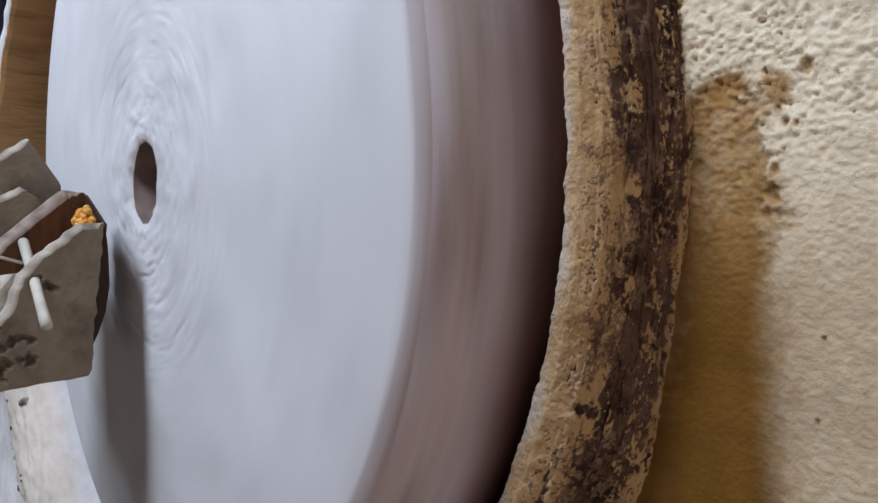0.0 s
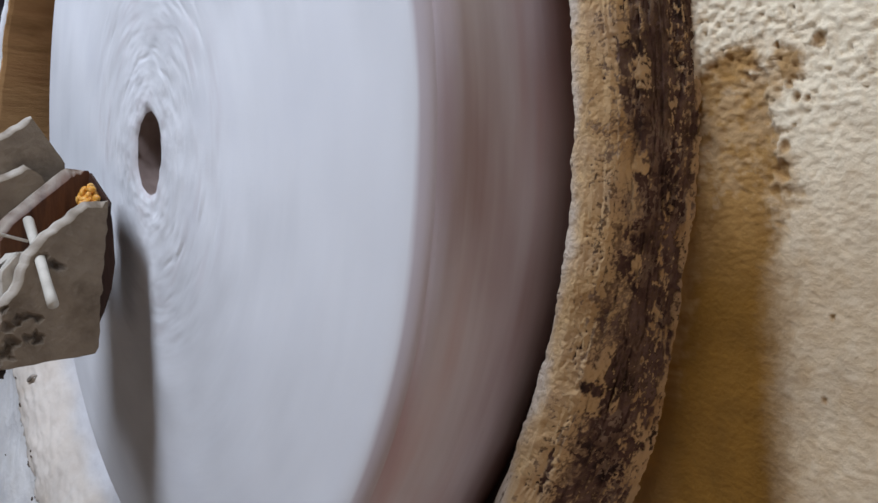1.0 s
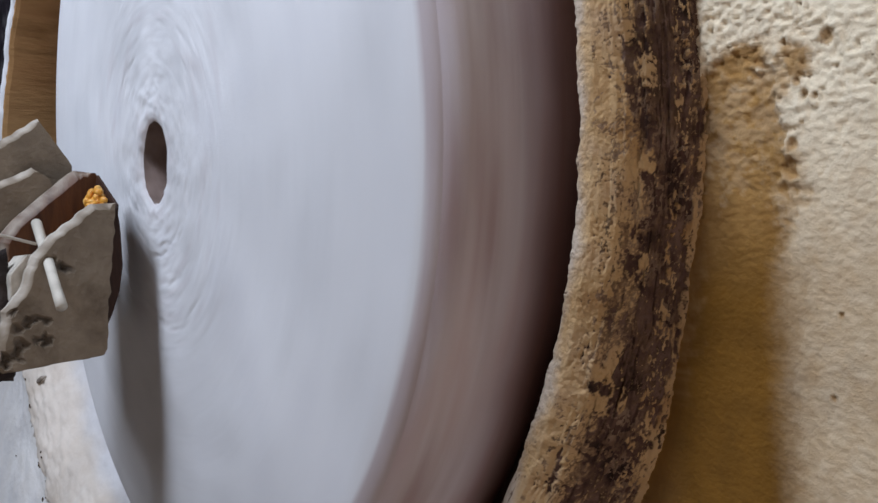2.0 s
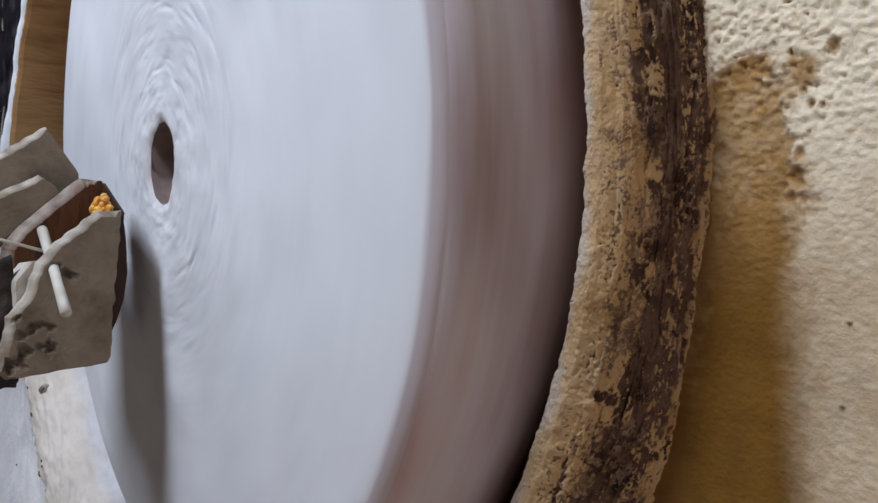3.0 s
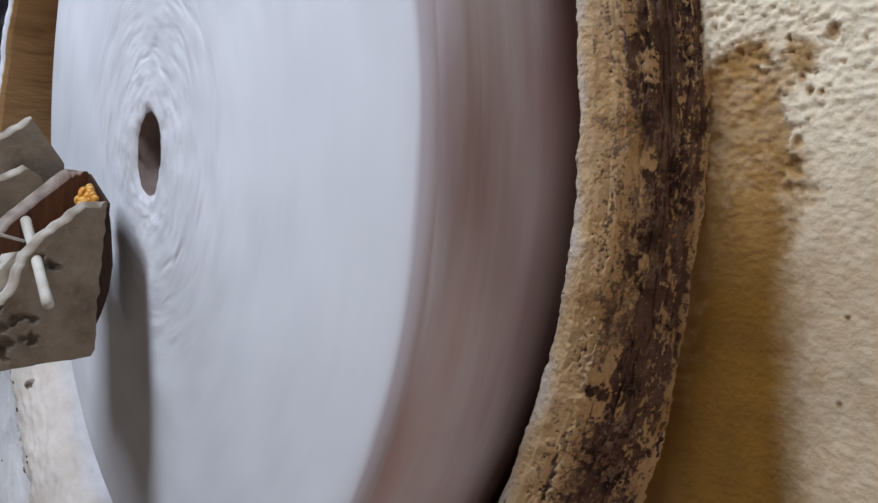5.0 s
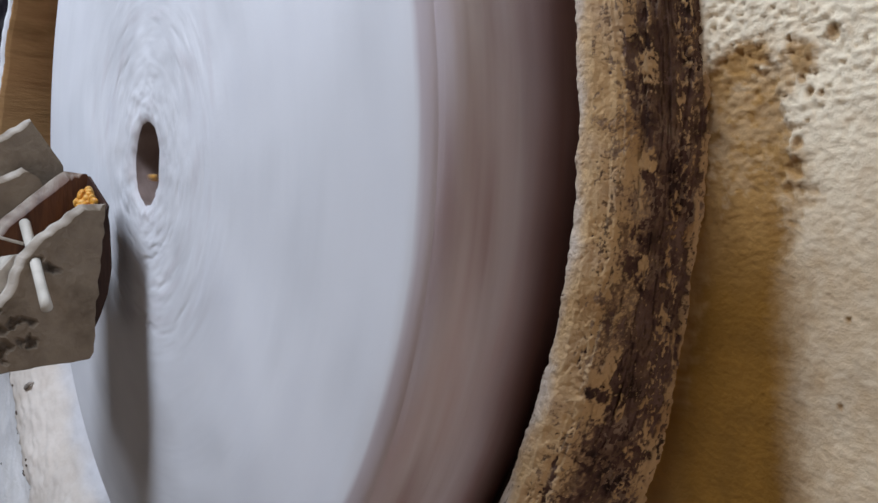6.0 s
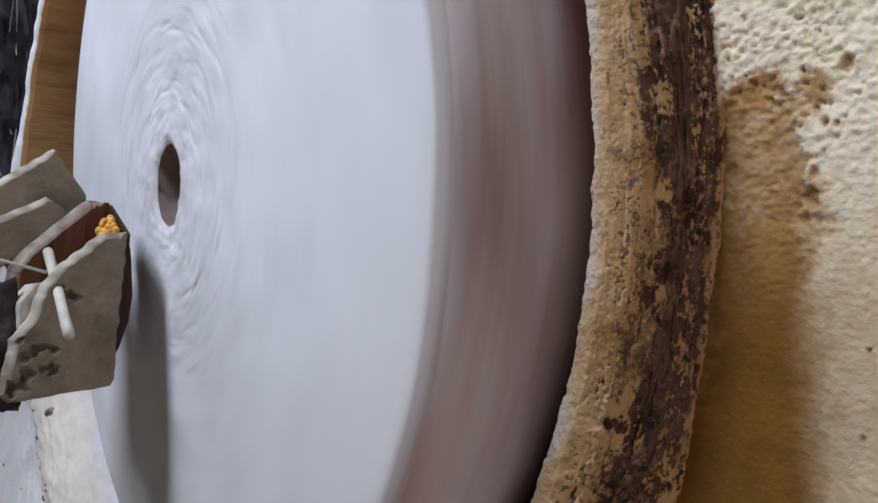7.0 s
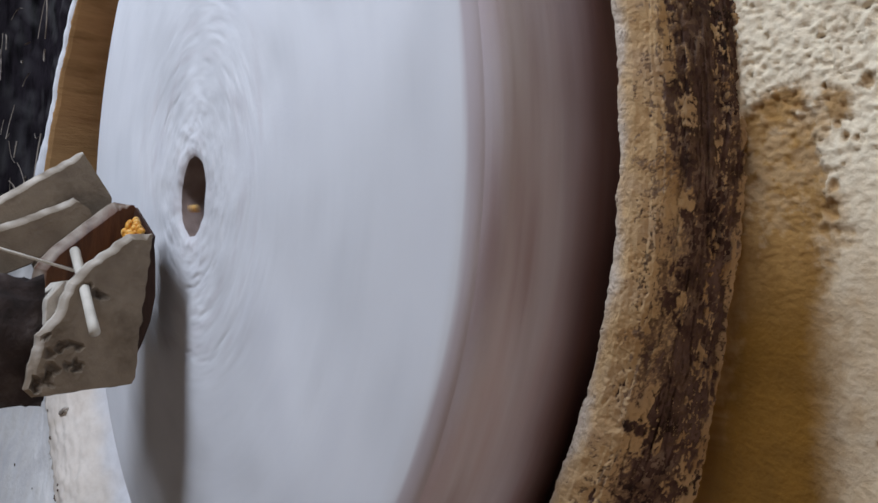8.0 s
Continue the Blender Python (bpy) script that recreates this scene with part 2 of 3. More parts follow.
def floor_at(x, y):
    """Height of the floor and how much pale crust lies on it: the swept patch beside the hoop is lower and browner."""
    edge = 0.009 * noise.noise(Vector((x * 48, y * 48, 3))) + 0.006 * noise.noise(Vector((x * 120, y * 120, 8))) + 0.005 * noise.noise(Vector((x * 300, y * 300, 2))) + 0.003 * noise.noise(Vector((x * 700, y * 700, 6)))
    low = ease(-0.05, -0.12, x)                       # towards the smooth, darker brown end of the patch
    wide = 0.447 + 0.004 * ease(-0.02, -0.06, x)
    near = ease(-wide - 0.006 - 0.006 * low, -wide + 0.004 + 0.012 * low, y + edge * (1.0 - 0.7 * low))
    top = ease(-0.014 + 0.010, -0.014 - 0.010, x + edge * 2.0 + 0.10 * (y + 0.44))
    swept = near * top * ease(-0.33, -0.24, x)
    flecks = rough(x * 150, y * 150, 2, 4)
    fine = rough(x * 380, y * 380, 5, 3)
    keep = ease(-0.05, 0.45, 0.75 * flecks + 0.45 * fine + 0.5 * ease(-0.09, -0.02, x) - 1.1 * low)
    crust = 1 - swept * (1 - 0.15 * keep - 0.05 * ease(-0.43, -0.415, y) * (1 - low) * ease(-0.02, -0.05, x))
    # a deeper brown towards low x and close to the hoop
    deep_brown = swept * max(low * 0.95, 0.55 * ease(-0.412 - 0.012, -0.412, y)) * (1 - 0.4 * (1 - low) * ease(0.0, 0.4, flecks))
    for lx, ly, r, give in LOBES:
        d = math.hypot(x - lx, y - ly) / r + 70 * edge * 0.8
        crust -= give * ease(1.25, 0.55, d) * crust
    angle = math.atan2(y, x) % (2 * math.pi)
    beside = math.hypot(x, y) - 0.4145 - 0.010 * ease(radians(257), radians(240), angle)
    spill = ease(0.013, 0.001, beside + 0.006 * flecks) * low * swept       # paste crumbled off the hoop
    crust, deep_brown = max(crust, 0.14 * spill), deep_brown * (1 - 0.7 * spill)
    lump = rough(x * 95, y * 95, 0.3, 4)
    pore = noise.voronoi(Vector((x * 360 + 1.2 * noise.noise(Vector((x * 110, y * 110, 1))), y * 330, 0.5)))[0][0]
    rugged = 0.10 + 0.90 * ease(-0.085, 0.0, x)
    h = (0.0009 * lump + 0.0013 * rough(x * 270 + 0.8 * lump, y * 270, 9, 3)) * rugged
    h += 0.0007 * rough(x * 520, y * 300, 4, 2) * (1 - 0.5 * low - 0.25 * swept * low)
    h += 0.0006 * swept * (1 - low) * rough(x * 170, y * 170, 6, 3)
    pit = ease(0.42, 0.12, pore) * ease(-0.15, 0.25, noise.noise(Vector((x * 60, y * 60, 11))) + 0.12) * rugged * (1 - swept * 0.85)
    h -= 0.0019 * pit
    crust -= 0.22 * pit * crust
    h -= 0.0030 * swept
    for dx, dy, r, deep in DENTS:
        d = math.hypot(x - dx, (y - dy) * 1.2) / r * (1 + 0.6 * noise.noise(Vector((x * 260, y * 260, 5))))
        if d < 1.6:
            h += -deep * ease(1.1, 0.3, d) + 0.0006 * ease(1.6, 1.15, d) * ease(0.9, 1.15, d)
            crust *= 1 - 0.75 * ease(1.1, 0.5, d)
    # weakening window light painted in: the crust colour turns browner towards low x
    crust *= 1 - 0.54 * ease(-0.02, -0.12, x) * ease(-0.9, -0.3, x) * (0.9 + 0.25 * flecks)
    return h, crust, deep_brown


def grid(name, xs, ys, mat, at, layers):
    """A sheet over the places xs and ys; at() gives its height and the values of its layers."""
    found = [[at(x, y) for x in xs] for y in ys]
    ob = sheet(name, [[(x, y, v[0]) for x, v in zip(xs, row)] for y, row in zip(ys, found)], mat)
    for n, layer in enumerate(layers):
        ob.data.attributes.new(layer, "FLOAT", "POINT").data.foreach_set("value", [v[n + 1] for row in found for v in row])
    return ob


def spread(a, b, step):
    n = max(1, round((b - a) / step))
    return [a + (b - a) * i / n for i in range(n + 1)]


xs = spread(X0, -0.30, 0.06)[:-1] + spread(-0.30, 0.09, 0.0009) + spread(0.09, X1, 0.06)[1:]
ys = spread(Y0, -0.53, 0.06)[:-1] + spread(-0.53, -0.40, 0.0009) + spread(-0.40, Y1, 0.06)[1:]
floor = tagged(grid("floor", xs, ys, FLOOR, floor_at, ("crust", "deep_brown")), "mill floor caked with pale flour, swept brown beside the hoop", "floor", kind="structure")


def wall(name, low, high, label):
    return tagged(block(name, low, high, MUD_WALL), label, "wall", kind="structure")


T = 0.25
wall("wall_north", (X0 - T, Y1, -0.02), (X1 + T, Y1 + T, HIGH), "sooty mud-plastered wall of the mill hut")
wall("wall_west", (X0 - T, Y0, -0.02), (X0, Y1, HIGH), "sooty mud-plastered wall of the mill hut")
south = tagged(new("wall_south"), "unseen mud-plastered wall with a doorway added for the fill light", "wall", kind="structure")
for low, high in (((X0 - T, Y0 - T, -0.02), (-1.15, Y0, HIGH)), ((-0.35, Y0 - T, -0.02), (X1 + T, Y0, HIGH)), ((-1.15, Y0 - T, 1.85), (-0.35, Y0, HIGH))):
    block("wall_panel", low, high, MUD_WALL, south)
east = tagged(new("wall_east"), "mud-plastered wall with an open window hole", "wall", kind="structure")
for low, high in (((X1, Y0, -0.02), (X1 + T, WINDOW_Y[0], HIGH)), ((X1, WINDOW_Y[1], -0.02), (X1 + T, Y1, HIGH)),
                  ((X1, WINDOW_Y[0], -0.02), (X1 + T, WINDOW_Y[1], WINDOW_Z[0])), ((X1, WINDOW_Y[0], WINDOW_Z[1]), (X1 + T, WINDOW_Y[1], HIGH))):
    block("wall_panel", low, high, MUD_WALL, east)
tagged(block("ceiling", (X0 - T, Y0 - T, HIGH), (X1 + T, Y1 + T, HIGH + 0.1), ROOF_WOOD), "sooty boarded ceiling of the hut", "ceiling", kind="structure")
tagged(block("ground", (-60, -60, -0.12), (60, 60, -0.03), MUD_WALL), "bare earth round the hut", "ground", kind="structure")


# the raised bank behind the stone, white with flour on one side, earth with shade painted in on the other
def bank_height(x, y):
    r = math.hypot(x - STONE.x, y - STONE.y)
    edge = 0.395 + 0.006 * noise.noise(Vector((x * 25, y * 25, 2)))
    rise = ease(edge, edge + 0.085, r)
    h = 0.055 + 0.068 * rise + 0.003 * rough(x * 18, y * 18, 6) + 0.0012 * rough(x * 90, y * 90, 7)
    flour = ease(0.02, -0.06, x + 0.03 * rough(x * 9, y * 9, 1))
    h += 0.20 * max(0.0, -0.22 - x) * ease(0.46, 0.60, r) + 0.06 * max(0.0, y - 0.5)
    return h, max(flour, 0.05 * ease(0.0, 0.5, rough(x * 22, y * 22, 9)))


rows, values = [], []
for i in range(150):
    w = radians(20 + 168 * i / 149)
    row, val = [], []
    for j in range(110):
        r = 0.372 + 0.30 * (j / 109) ** 1.4 + (1.5 * (j - 80) / 29 if j > 80 else 0)
        x, y = STONE.x + r * math.cos(w), min(STONE.y + r * math.sin(w), Y1 + 0.02)
        h, c = bank_height(x, y)
        if j == 0 or i in (0, 149):
            h = -0.01
        row.append((min(X1 + 0.1, max(X0 - 0.02, x)), y, h)), val.append(c)
    rows.append(row), values.append(val)
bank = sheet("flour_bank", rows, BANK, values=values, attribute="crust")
tagged(bank, "raised earthen bank behind the millstone, drifted with white flour", "bank", kind="structure")

# the cream drift of flour against that bank
def drift_height(x, y, f):
    """Height of the drift at f of its width, from the stone outwards."""
    h = 0.066 + 0.066 * ease(-0.35, 0.92, f) + 0.0018 * rough(x * 40, y * 40, 3) + 0.0020 * rough(x * 120, y * 120, 5) * ease(0.2, 0.6, f)
    return h - 0.009 * ease(0.93, 1.0, f + 0.09 * rough(x * 60, y * 60, 8))


rows, values = [], []
for i in range(160):
    w = radians(92 + 100 * i / 159)
    row, val = [], []
    for j in range(60):
        f = j / 59
        r = 0.360 + 0.115 * f + 0.004 * rough(math.cos(w) * 9, math.sin(w) * 9, 2)
        x, y = STONE.x + r * math.cos(w), STONE.y + r * math.sin(w)
        h = drift_height(x, y, f) - (0.06 if j == 0 else 0)
        row.append((x, y, h)), val.append(ease(0.34, 0.10, f + 0.06 * rough(x * 25, y * 25, 4)))
    rows.append(row), values.append(val)
tagged(sheet("flour_drift", rows, DRIFT, values=values, attribute="white"), "cream flour drifted up beside the millstone", "flour", kind="structure")

# dark crumbs strewn on the drift and the bank
rng = random.Random(21)
bm = bmesh.new()
for n in range(64):
    w = radians(rng.uniform(108, 146))
    r = rng.choice((rng.gauss(0.478, 0.008), rng.gauss(0.478, 0.012), rng.uniform(0.44, 0.85)))
    x, y = STONE.x + r * math.cos(w), STONE.y + r * math.sin(w)
    size = rng.uniform(0.0006, 0.0018) * (1.6 if n % 6 == 0 else 1.0)
    z = max(bank_height(x, y)[0], drift_height(x, y, (r - 0.36) / 0.115) if r < 0.472 else 0.0) + size * 0.3
    made = bmesh.ops.create_icosphere(bm, subdivisions=1, radius=size)["verts"]
    long, turn = rng.uniform(1.0, 2.6), rng.uniform(0, 3.1)
    for v in made:
        v.co = Vector((v.co.x * long, v.co.y, v.co.z * 0.6)) * (1 + 0.4 * noise.noise(v.co * 900 + Vector((n, 0, 0))))
        v.co = Matrix.Rotation(turn, 3, "Z") @ v.co + Vector((x, y, z))
tagged(finish("crumb_litter", bm, CRUMB, smooth=False), "dark crumbs and chaff strewn on white flour", "crumbs", kind="stuff")

# a dry husk lying on the drift, a thin curled leaf with pointed ends
rows = []
for i in range(15):
    f = i / 14
    half = 0.0034 * math.sin(math.pi * (0.04 + 0.92 * f)) ** 0.8
    lift = 0.0035 * math.sin(math.pi * f) + 0.0012 * math.sin(9 * f)
    ring = []
    for side, up in ((-1.0, 0.0), (-0.5, 0.0011), (0.0, 0.0015), (0.5, 0.0011), (1.0, 0.0), (0.5, 0.0004), (0.0, 0.0008), (-0.5, 0.0004)):
        ring.append((side * half, 0.018 * (f - 0.5), lift + up * math.sin(math.pi * f)))
    rows.append(ring)
husk = sheet("husk", rows, STRAW, closed=True)
husk.matrix_basis = pose(-0.2165, 0.3640, 0.1205, 22, 0, 30)
tagged(husk, "small dry curled husk lying on cream flour", "husk")

# loose straw on the dark part of the bank
rng = random.Random(4)
bm = bmesh.new()
for n in range(80):
    x, y = rng.uniform(0.02, 0.55), rng.uniform(0.46, 1.1)
    w, long, thick = rng.uniform(0, math.pi), rng.uniform(0.015, 0.08), rng.uniform(0.0003, 0.0010)
    z = bank_height(x, y)[0] + 0.003
    d, s = Vector((math.cos(w), math.sin(w), rng.uniform(-0.05, 0.2))) * long / 2, Vector((-math.sin(w), math.cos(w), 0)) * thick
    c, up = Vector((x, y, z + max(0, d.z))), Vector((0, 0, thick))
    bow = Vector((-math.sin(w), math.cos(w), 0)) * long * rng.uniform(-0.25, 0.25)
    loops = [[bm.verts.new(c + d * e + bow * (1 - e * e) + q) for q in (s, up * 1.5, -s, -up)] for e in (-1, -0.5, 0, 0.5, 1)]
    for a, b in zip(loops, loops[1:]):
        for k in range(4):
            bm.faces.new((a[k], a[(k + 1) % 4], b[(k + 1) % 4], b[k]))
tagged(finish("straw_litter", bm, STRAW, smooth=False), "broken dry straw littered over earth painted dark as shade", "straw", kind="stuff")


# the millstone: runner with flour on top, over the bedstone
EYE_OFF = Vector((-0.0027, 0.0014))         # the eye is cut a little off the axis


def off_axis(r):
    """How far the hole's eccentricity still shifts the ring of radius r."""
    return EYE_OFF * ease(0.10, 0.04, r)


def lathe(name, profile, mat, parent, label, n=220, uneven=0.0, dust_or_shade=None):
    """A turned shape from radii and heights; the last argument: heights between which flour dust thins out and painted
    shade sets in.
    """
    rows, values = [], []
    for r, z in profile:
        row, val = [], []
        for j in range(n):
            w = 2 * math.pi * j / n
            k = r + uneven * rough(math.cos(w) * 5, math.sin(w) * 5, z * 30) * ease(0.05, 0.2, r)
            if r < 0.06:
                k *= 1 + 0.06 * math.cos(2 * w + 0.4) + 0.05 * noise.noise(Vector((math.cos(w) * 2, math.sin(w) * 2, z * 25)))
            row.append((k * math.cos(w) + off_axis(r).x, k * math.sin(w) + off_axis(r).y, z))
            val.append(ease(*dust_or_shade, z + 0.032 * rough(math.cos(w) * 2.6, math.sin(w) * 2.6, 2 + z * 8) + 0.010 * rough(math.cos(w) * 11, math.sin(w) * 11, z * 25)) if dust_or_shade else 0.0)
        rows.append(row), values.append(val)
    return sheet(name, rows, mat, parent, label, closed=True, values=values, attribute="dust_or_shade")


bed = tagged(lathe("bedstone", [(0.001, 0.006), (0.10, 0.006), (0.358, 0.006), (0.361, 0.004), (0.362, -0.02)], BED_STONE, None, ""),
             "grey lower millstone lying under the turning one", "millstone")
bed.location = STONE
millstone = tagged(new("millstone"), "round turning millstone thick with white flour, bare brown side", "millstone")


def shoulder(u):
    """The rounded edge of the runner, from the flat top (u = 0) to its side (u = 1)."""
    return 0.328 + (RADIUS + 0.0012 - 0.328) * math.sin(u * math.pi / 2), 0.0975 - 0.0190 * (1 - math.cos(u * math.pi / 2))


edge = [(r - 0.0003, z - 0.0006) for r, z in (shoulder(n / 12) for n in range(13))]
# flour dust above; below, the shade of the gap painted as dark red-brown
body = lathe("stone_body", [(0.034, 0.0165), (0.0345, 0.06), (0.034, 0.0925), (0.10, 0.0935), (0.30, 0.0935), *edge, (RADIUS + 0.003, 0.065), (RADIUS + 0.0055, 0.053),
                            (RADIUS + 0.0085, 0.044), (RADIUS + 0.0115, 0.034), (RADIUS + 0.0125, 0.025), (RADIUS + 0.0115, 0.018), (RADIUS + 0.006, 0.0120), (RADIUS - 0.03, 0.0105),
                            (0.20, 0.0105), (0.034, 0.0165)], STONE_SIDE, millstone, "bare brown-grey stone side, shade painted towards its foot", uneven=0.0010, dust_or_shade=(0.026, 0.064))
# added inner wall, its dark colour painting the shade inside the eye
lathe("eye_shade_wall", [(0.0335, 0.0167), (0.0305, 0.02), (0.0298, 0.06), (0.0302, 0.0966), (0.0330, 0.0968)], EYE, millstone, "wall of the eye, painted dark brown for its shade")


# curved scrapes in the flour: from and to which angle, at which radius, how deep
rng = random.Random(17)
SCRAPES = [(a, a + rng.uniform(10, 34), rng.uniform(0.070, 0.135), rng.uniform(0.0005, 0.0013)) for a in (rng.uniform(0, 320) for _ in range(34))]


def flour_height(r, w):
    x, y = r * math.cos(w), r * math.sin(w)
    polar = Vector((math.cos(w) * 2.6, math.sin(w) * 2.6, r * 60))
    patch = ease(-0.1, 0.4, noise.noise(Vector((x * 17, y * 17, 5))))
    k = ease(0.19, 0.12, r) * ease(0.05, 0.085, r)
    h = 0.0007 * k * patch * rough(*polar, 3) + 0.0003 * k * patch * rough(polar.x * 3, polar.y * 3, polar.z * 2.4, 2)
    h += 0.0010 * ease(0.13, 0.05, r) * rough(x * 60, y * 60, 1) + 0.0007 * rough(x * 17, y * 17, 4)
    h += 0.0009 * ease(-0.05, 0.3, noise.noise(Vector((x * 26, y * 26, 15)))) * ease(0.2, 0.12, r) * rough(math.cos(w) * 9, math.sin(w) * 9, r * 150, 12)
    h += 0.00012 * rough(math.cos(w) * 3, math.sin(w) * 3, r * 90) - 0.0015 * ease(0.25, 0.34, r)
    h += 0.0005 * ease(0.075, 0.05, r) - 0.0012 * ease(0.038, 0.0322, r)
    for w1, w2, r1, deep in SCRAPES:
        turn = (w - radians(w1)) % (2 * math.pi) / radians(w2 - w1)
        if turn < 1:
            h -= deep * math.sin(turn * math.pi) ** 0.5 * ease(0.0022, 0.0004, abs(r - r1 - 0.004 * math.sin(turn * 5 + w1) - 0.002 * noise.noise(Vector((x * 90, y * 90, 3)))))
    return TOP - 0.001 + h


rows, values = [], []
N = 420
LIP = {0.0966: 0.0306, 0.0978: 0.0322}
levels = [("lip", z) for z in LIP] + [("top", r) for r in spread(0.0340, 0.16, 0.0014) + spread(0.16, 0.328, 0.004)[1:]] + [("rim", f) for f in (0.1, 0.16, 0.22, 0.28, 0.34, 0.40, 0.46, 0.52, 0.6)]
for kind, u in levels:
    row, val = [], []
    for j in range(N):
        w = 2 * math.pi * j / N
        c, q = math.cos(w), math.sin(w)
        lip = 1 + 0.06 * math.cos(2 * w + 0.4) + 0.05 * noise.noise(Vector((c * 2, q * 2, 2))) + 0.05 * noise.noise(Vector((c * 5, q * 5, 7)))
        bare = 0.0
        if kind == "lip":
            r, z = LIP[u] * lip, u
            bare = 0.35 + 0.25 * ease(0.098, 0.090, u + 0.008 * rough(c * 3, q * 3, u * 40))
        elif kind == "top":
            r, z = u + (0.0325 * (lip - 1)) * ease(0.06, 0.033, u), flour_height(u, w)
            bare = 0.34 * ease(0.060, 0.034, u) * ease(-0.2, 0.3, rough(c * 4, q * 4, u * 60))
            bare = max(bare, 0.22 * ease(0.18, 0.42, rough(c * 3.4, q * 3.4, u * 75)) * ease(0.085, 0.10, u) * ease(0.17, 0.13, u))
        else:
            r, z = shoulder(u)
            r, z = r + 0.0010 * rough(c * 5, q * 5, z * 30), z - 0.0030 * ease(0.42, 0.60, u)
            bare = ease(0.19, 0.26, u + 0.10 * rough(c * 2.2, q * 2.2, 5) + 0.025 * rough(c * 20, q * 20, u * 2))
        row.append((r * c + off_axis(r).x, r * q + off_axis(r).y, z)), val.append(bare)
    rows.append(row), values.append(val)
sheet("flour_layer", rows, FLOUR_WHITE, millstone, "thick white flour with faint rings", closed=True, values=values, attribute="bare")


# the hoop round the stone, wood under caked flour paste
def hoop_profile(w, s):
    """Radius and height of the hoop at the angle w for s from its inner foot (0) to its outer foot (1)."""
    foot = 0.4145 + 0.010 * ease(radians(257), radians(240), w)
    shape = [(0.3825, 0.0), (0.3825, 0.038), (0.3855, 0.0455), (0.394, 0.0470), (0.4025, 0.0400), (0.408, 0.026), (0.4115, 0.012), (0.4155, -0.004)]
    f = s * (len(shape) - 1)
    i = min(int(f), len(shape) - 2)
    f -= i
    r, z = (shape[i][n] + (shape[i + 1][n] - shape[i][n]) * f for n in (0, 1))
    return r + (foot - 0.4145) * ease(0.35, 1.0, s), z


def organic(p, scale, octaves=4, along=1.0):
    """Ragged noise on the hoop, warped so that no direction stands out; along below 1 draws it out round the hoop."""
    a, r = math.atan2(p.y, p.x) * 0.4 * along, math.hypot(p.x, p.y)
    q = Vector((a, r, p.z)) * scale
    q += 0.9 * noise.noise_vector(q * 0.6) + 0.35 * noise.noise_vector(q * 1.9)
    return noise.fractal(q, 0.75, 2.1, octaves)


FLAKES = [(-0.0136, 0.675, 0.0042), (-0.0562, 0.665, 0.0050), (-0.1541, 0.62, 0.0065), (-0.139, 0.66, 0.0036), (-0.098, 0.70, 0.0026)]
wood, coat, dust, keep = [], [], [], []
AROUND = 176
angles = spread(172, 240, 0.6)[:-1] + spread(240, 277, 0.075)[:-1] + spread(277, 372, 0.6)
for w in map(radians, angles):
    lines = [], [], [], []
    out = Vector((math.cos(w), math.sin(w), 0.0))
    lower = ease(radians(257), radians(250), w)
    line = 0.640 + 0.05 * noise.noise(Vector((w * 9, 2, 7))) + 0.05 * noise.noise(Vector((w * 30, 5, 7))) - 0.03 * lower
    for j in range(AROUND):
        u = j / (AROUND - 1)
        r, z = hoop_profile(w, u)
        p = STONE * 0.3 + out * r + Vector((0, 0, z))
        broad, mid, small = organic(p, 48, 4, 0.5), organic(p, 150, 3, 0.75), organic(p, 520, 2, 0.8)
        streak = organic(p, 260, 4, 0.16)                                                # drawn out along the grain of the bark
        edge = (line - u) * 5.2 + 0.55 * broad + 0.55 * mid + 0.30 * small + 0.40 * streak    # the coat on the inner side, thinning out
        holes = 1.20 - 1.5 * mid - 1.1 * small - 0.6 * broad - 0.9 * ease(0.40, 0.62, u)   # small worn places in it
        veins = ease(0.055, 0.0, abs(streak + 0.25 * small)) * ease(-0.1, 0.35, broad + 0.5 * mid) * 0.45 - 0.28
        flakes = 0.75 * mid + 0.45 * small + 0.5 * broad + 0.35 * streak - 0.72
        for fx, fu, size in FLAKES:
            d = math.hypot((p.x - fx) * 0.6, (u - fu) * 0.09) / size
            if d < 2:
                flakes = max(flakes, 0.55 - d * 0.62 + 1.15 * mid + 0.7 * small + 0.3 * streak)
        foot = min((u - 0.985 + 0.05 * ease(radians(266), radians(258), w)) * 14 + 0.6 * broad + 0.8 * mid, 0.35 - 0.9 * streak - 0.8 * small - 0.4 * mid)   # flour banked up at the outer foot
        dots = ease(0.80, 0.86, u) * ease(0.96, 0.90, u) * (0.9 * small + 1.1 * organic(p, 420, 2, 0.5) + 0.35 * streak) - 0.30
        have = max(min(edge, max(holes, -0.03)), veins, flakes, foot, dots)
        tilt = math.pi * (0.15 + 0.75 * (1 - u)) if u > 0.15 else math.pi
        normal = out * math.cos(tilt) + Vector((0, 0, math.sin(tilt)))
        ridge = organic(p, 200, 2, 0.10)
        groove = ease(0.10, 0.0, abs(ridge)) * ease(0.55, 0.68, u)
        base = p + normal * (0.0012 * broad + 0.0004 * mid + 0.0016 * ridge * ease(0.4, 0.6, u) - 0.0014 * groove)
        lines[0].append(tuple(base))
        lines[1].append(tuple(base + normal * (0.0008 * ease(-0.30, 0.5, have) + 0.0004 * small + 0.0003 * mid)))
        lines[2].append(ease(-0.07, 0.09, 0.34 - u + 0.12 * noise.noise(Vector((w * 11, 1, 30))) + 0.04 * mid))
        lines[3].append(have)
    wood.append(lines[0]), coat.append(lines[1]), dust.append(lines[2]), keep.append(lines[3])
hoop = new("curb_hoop")
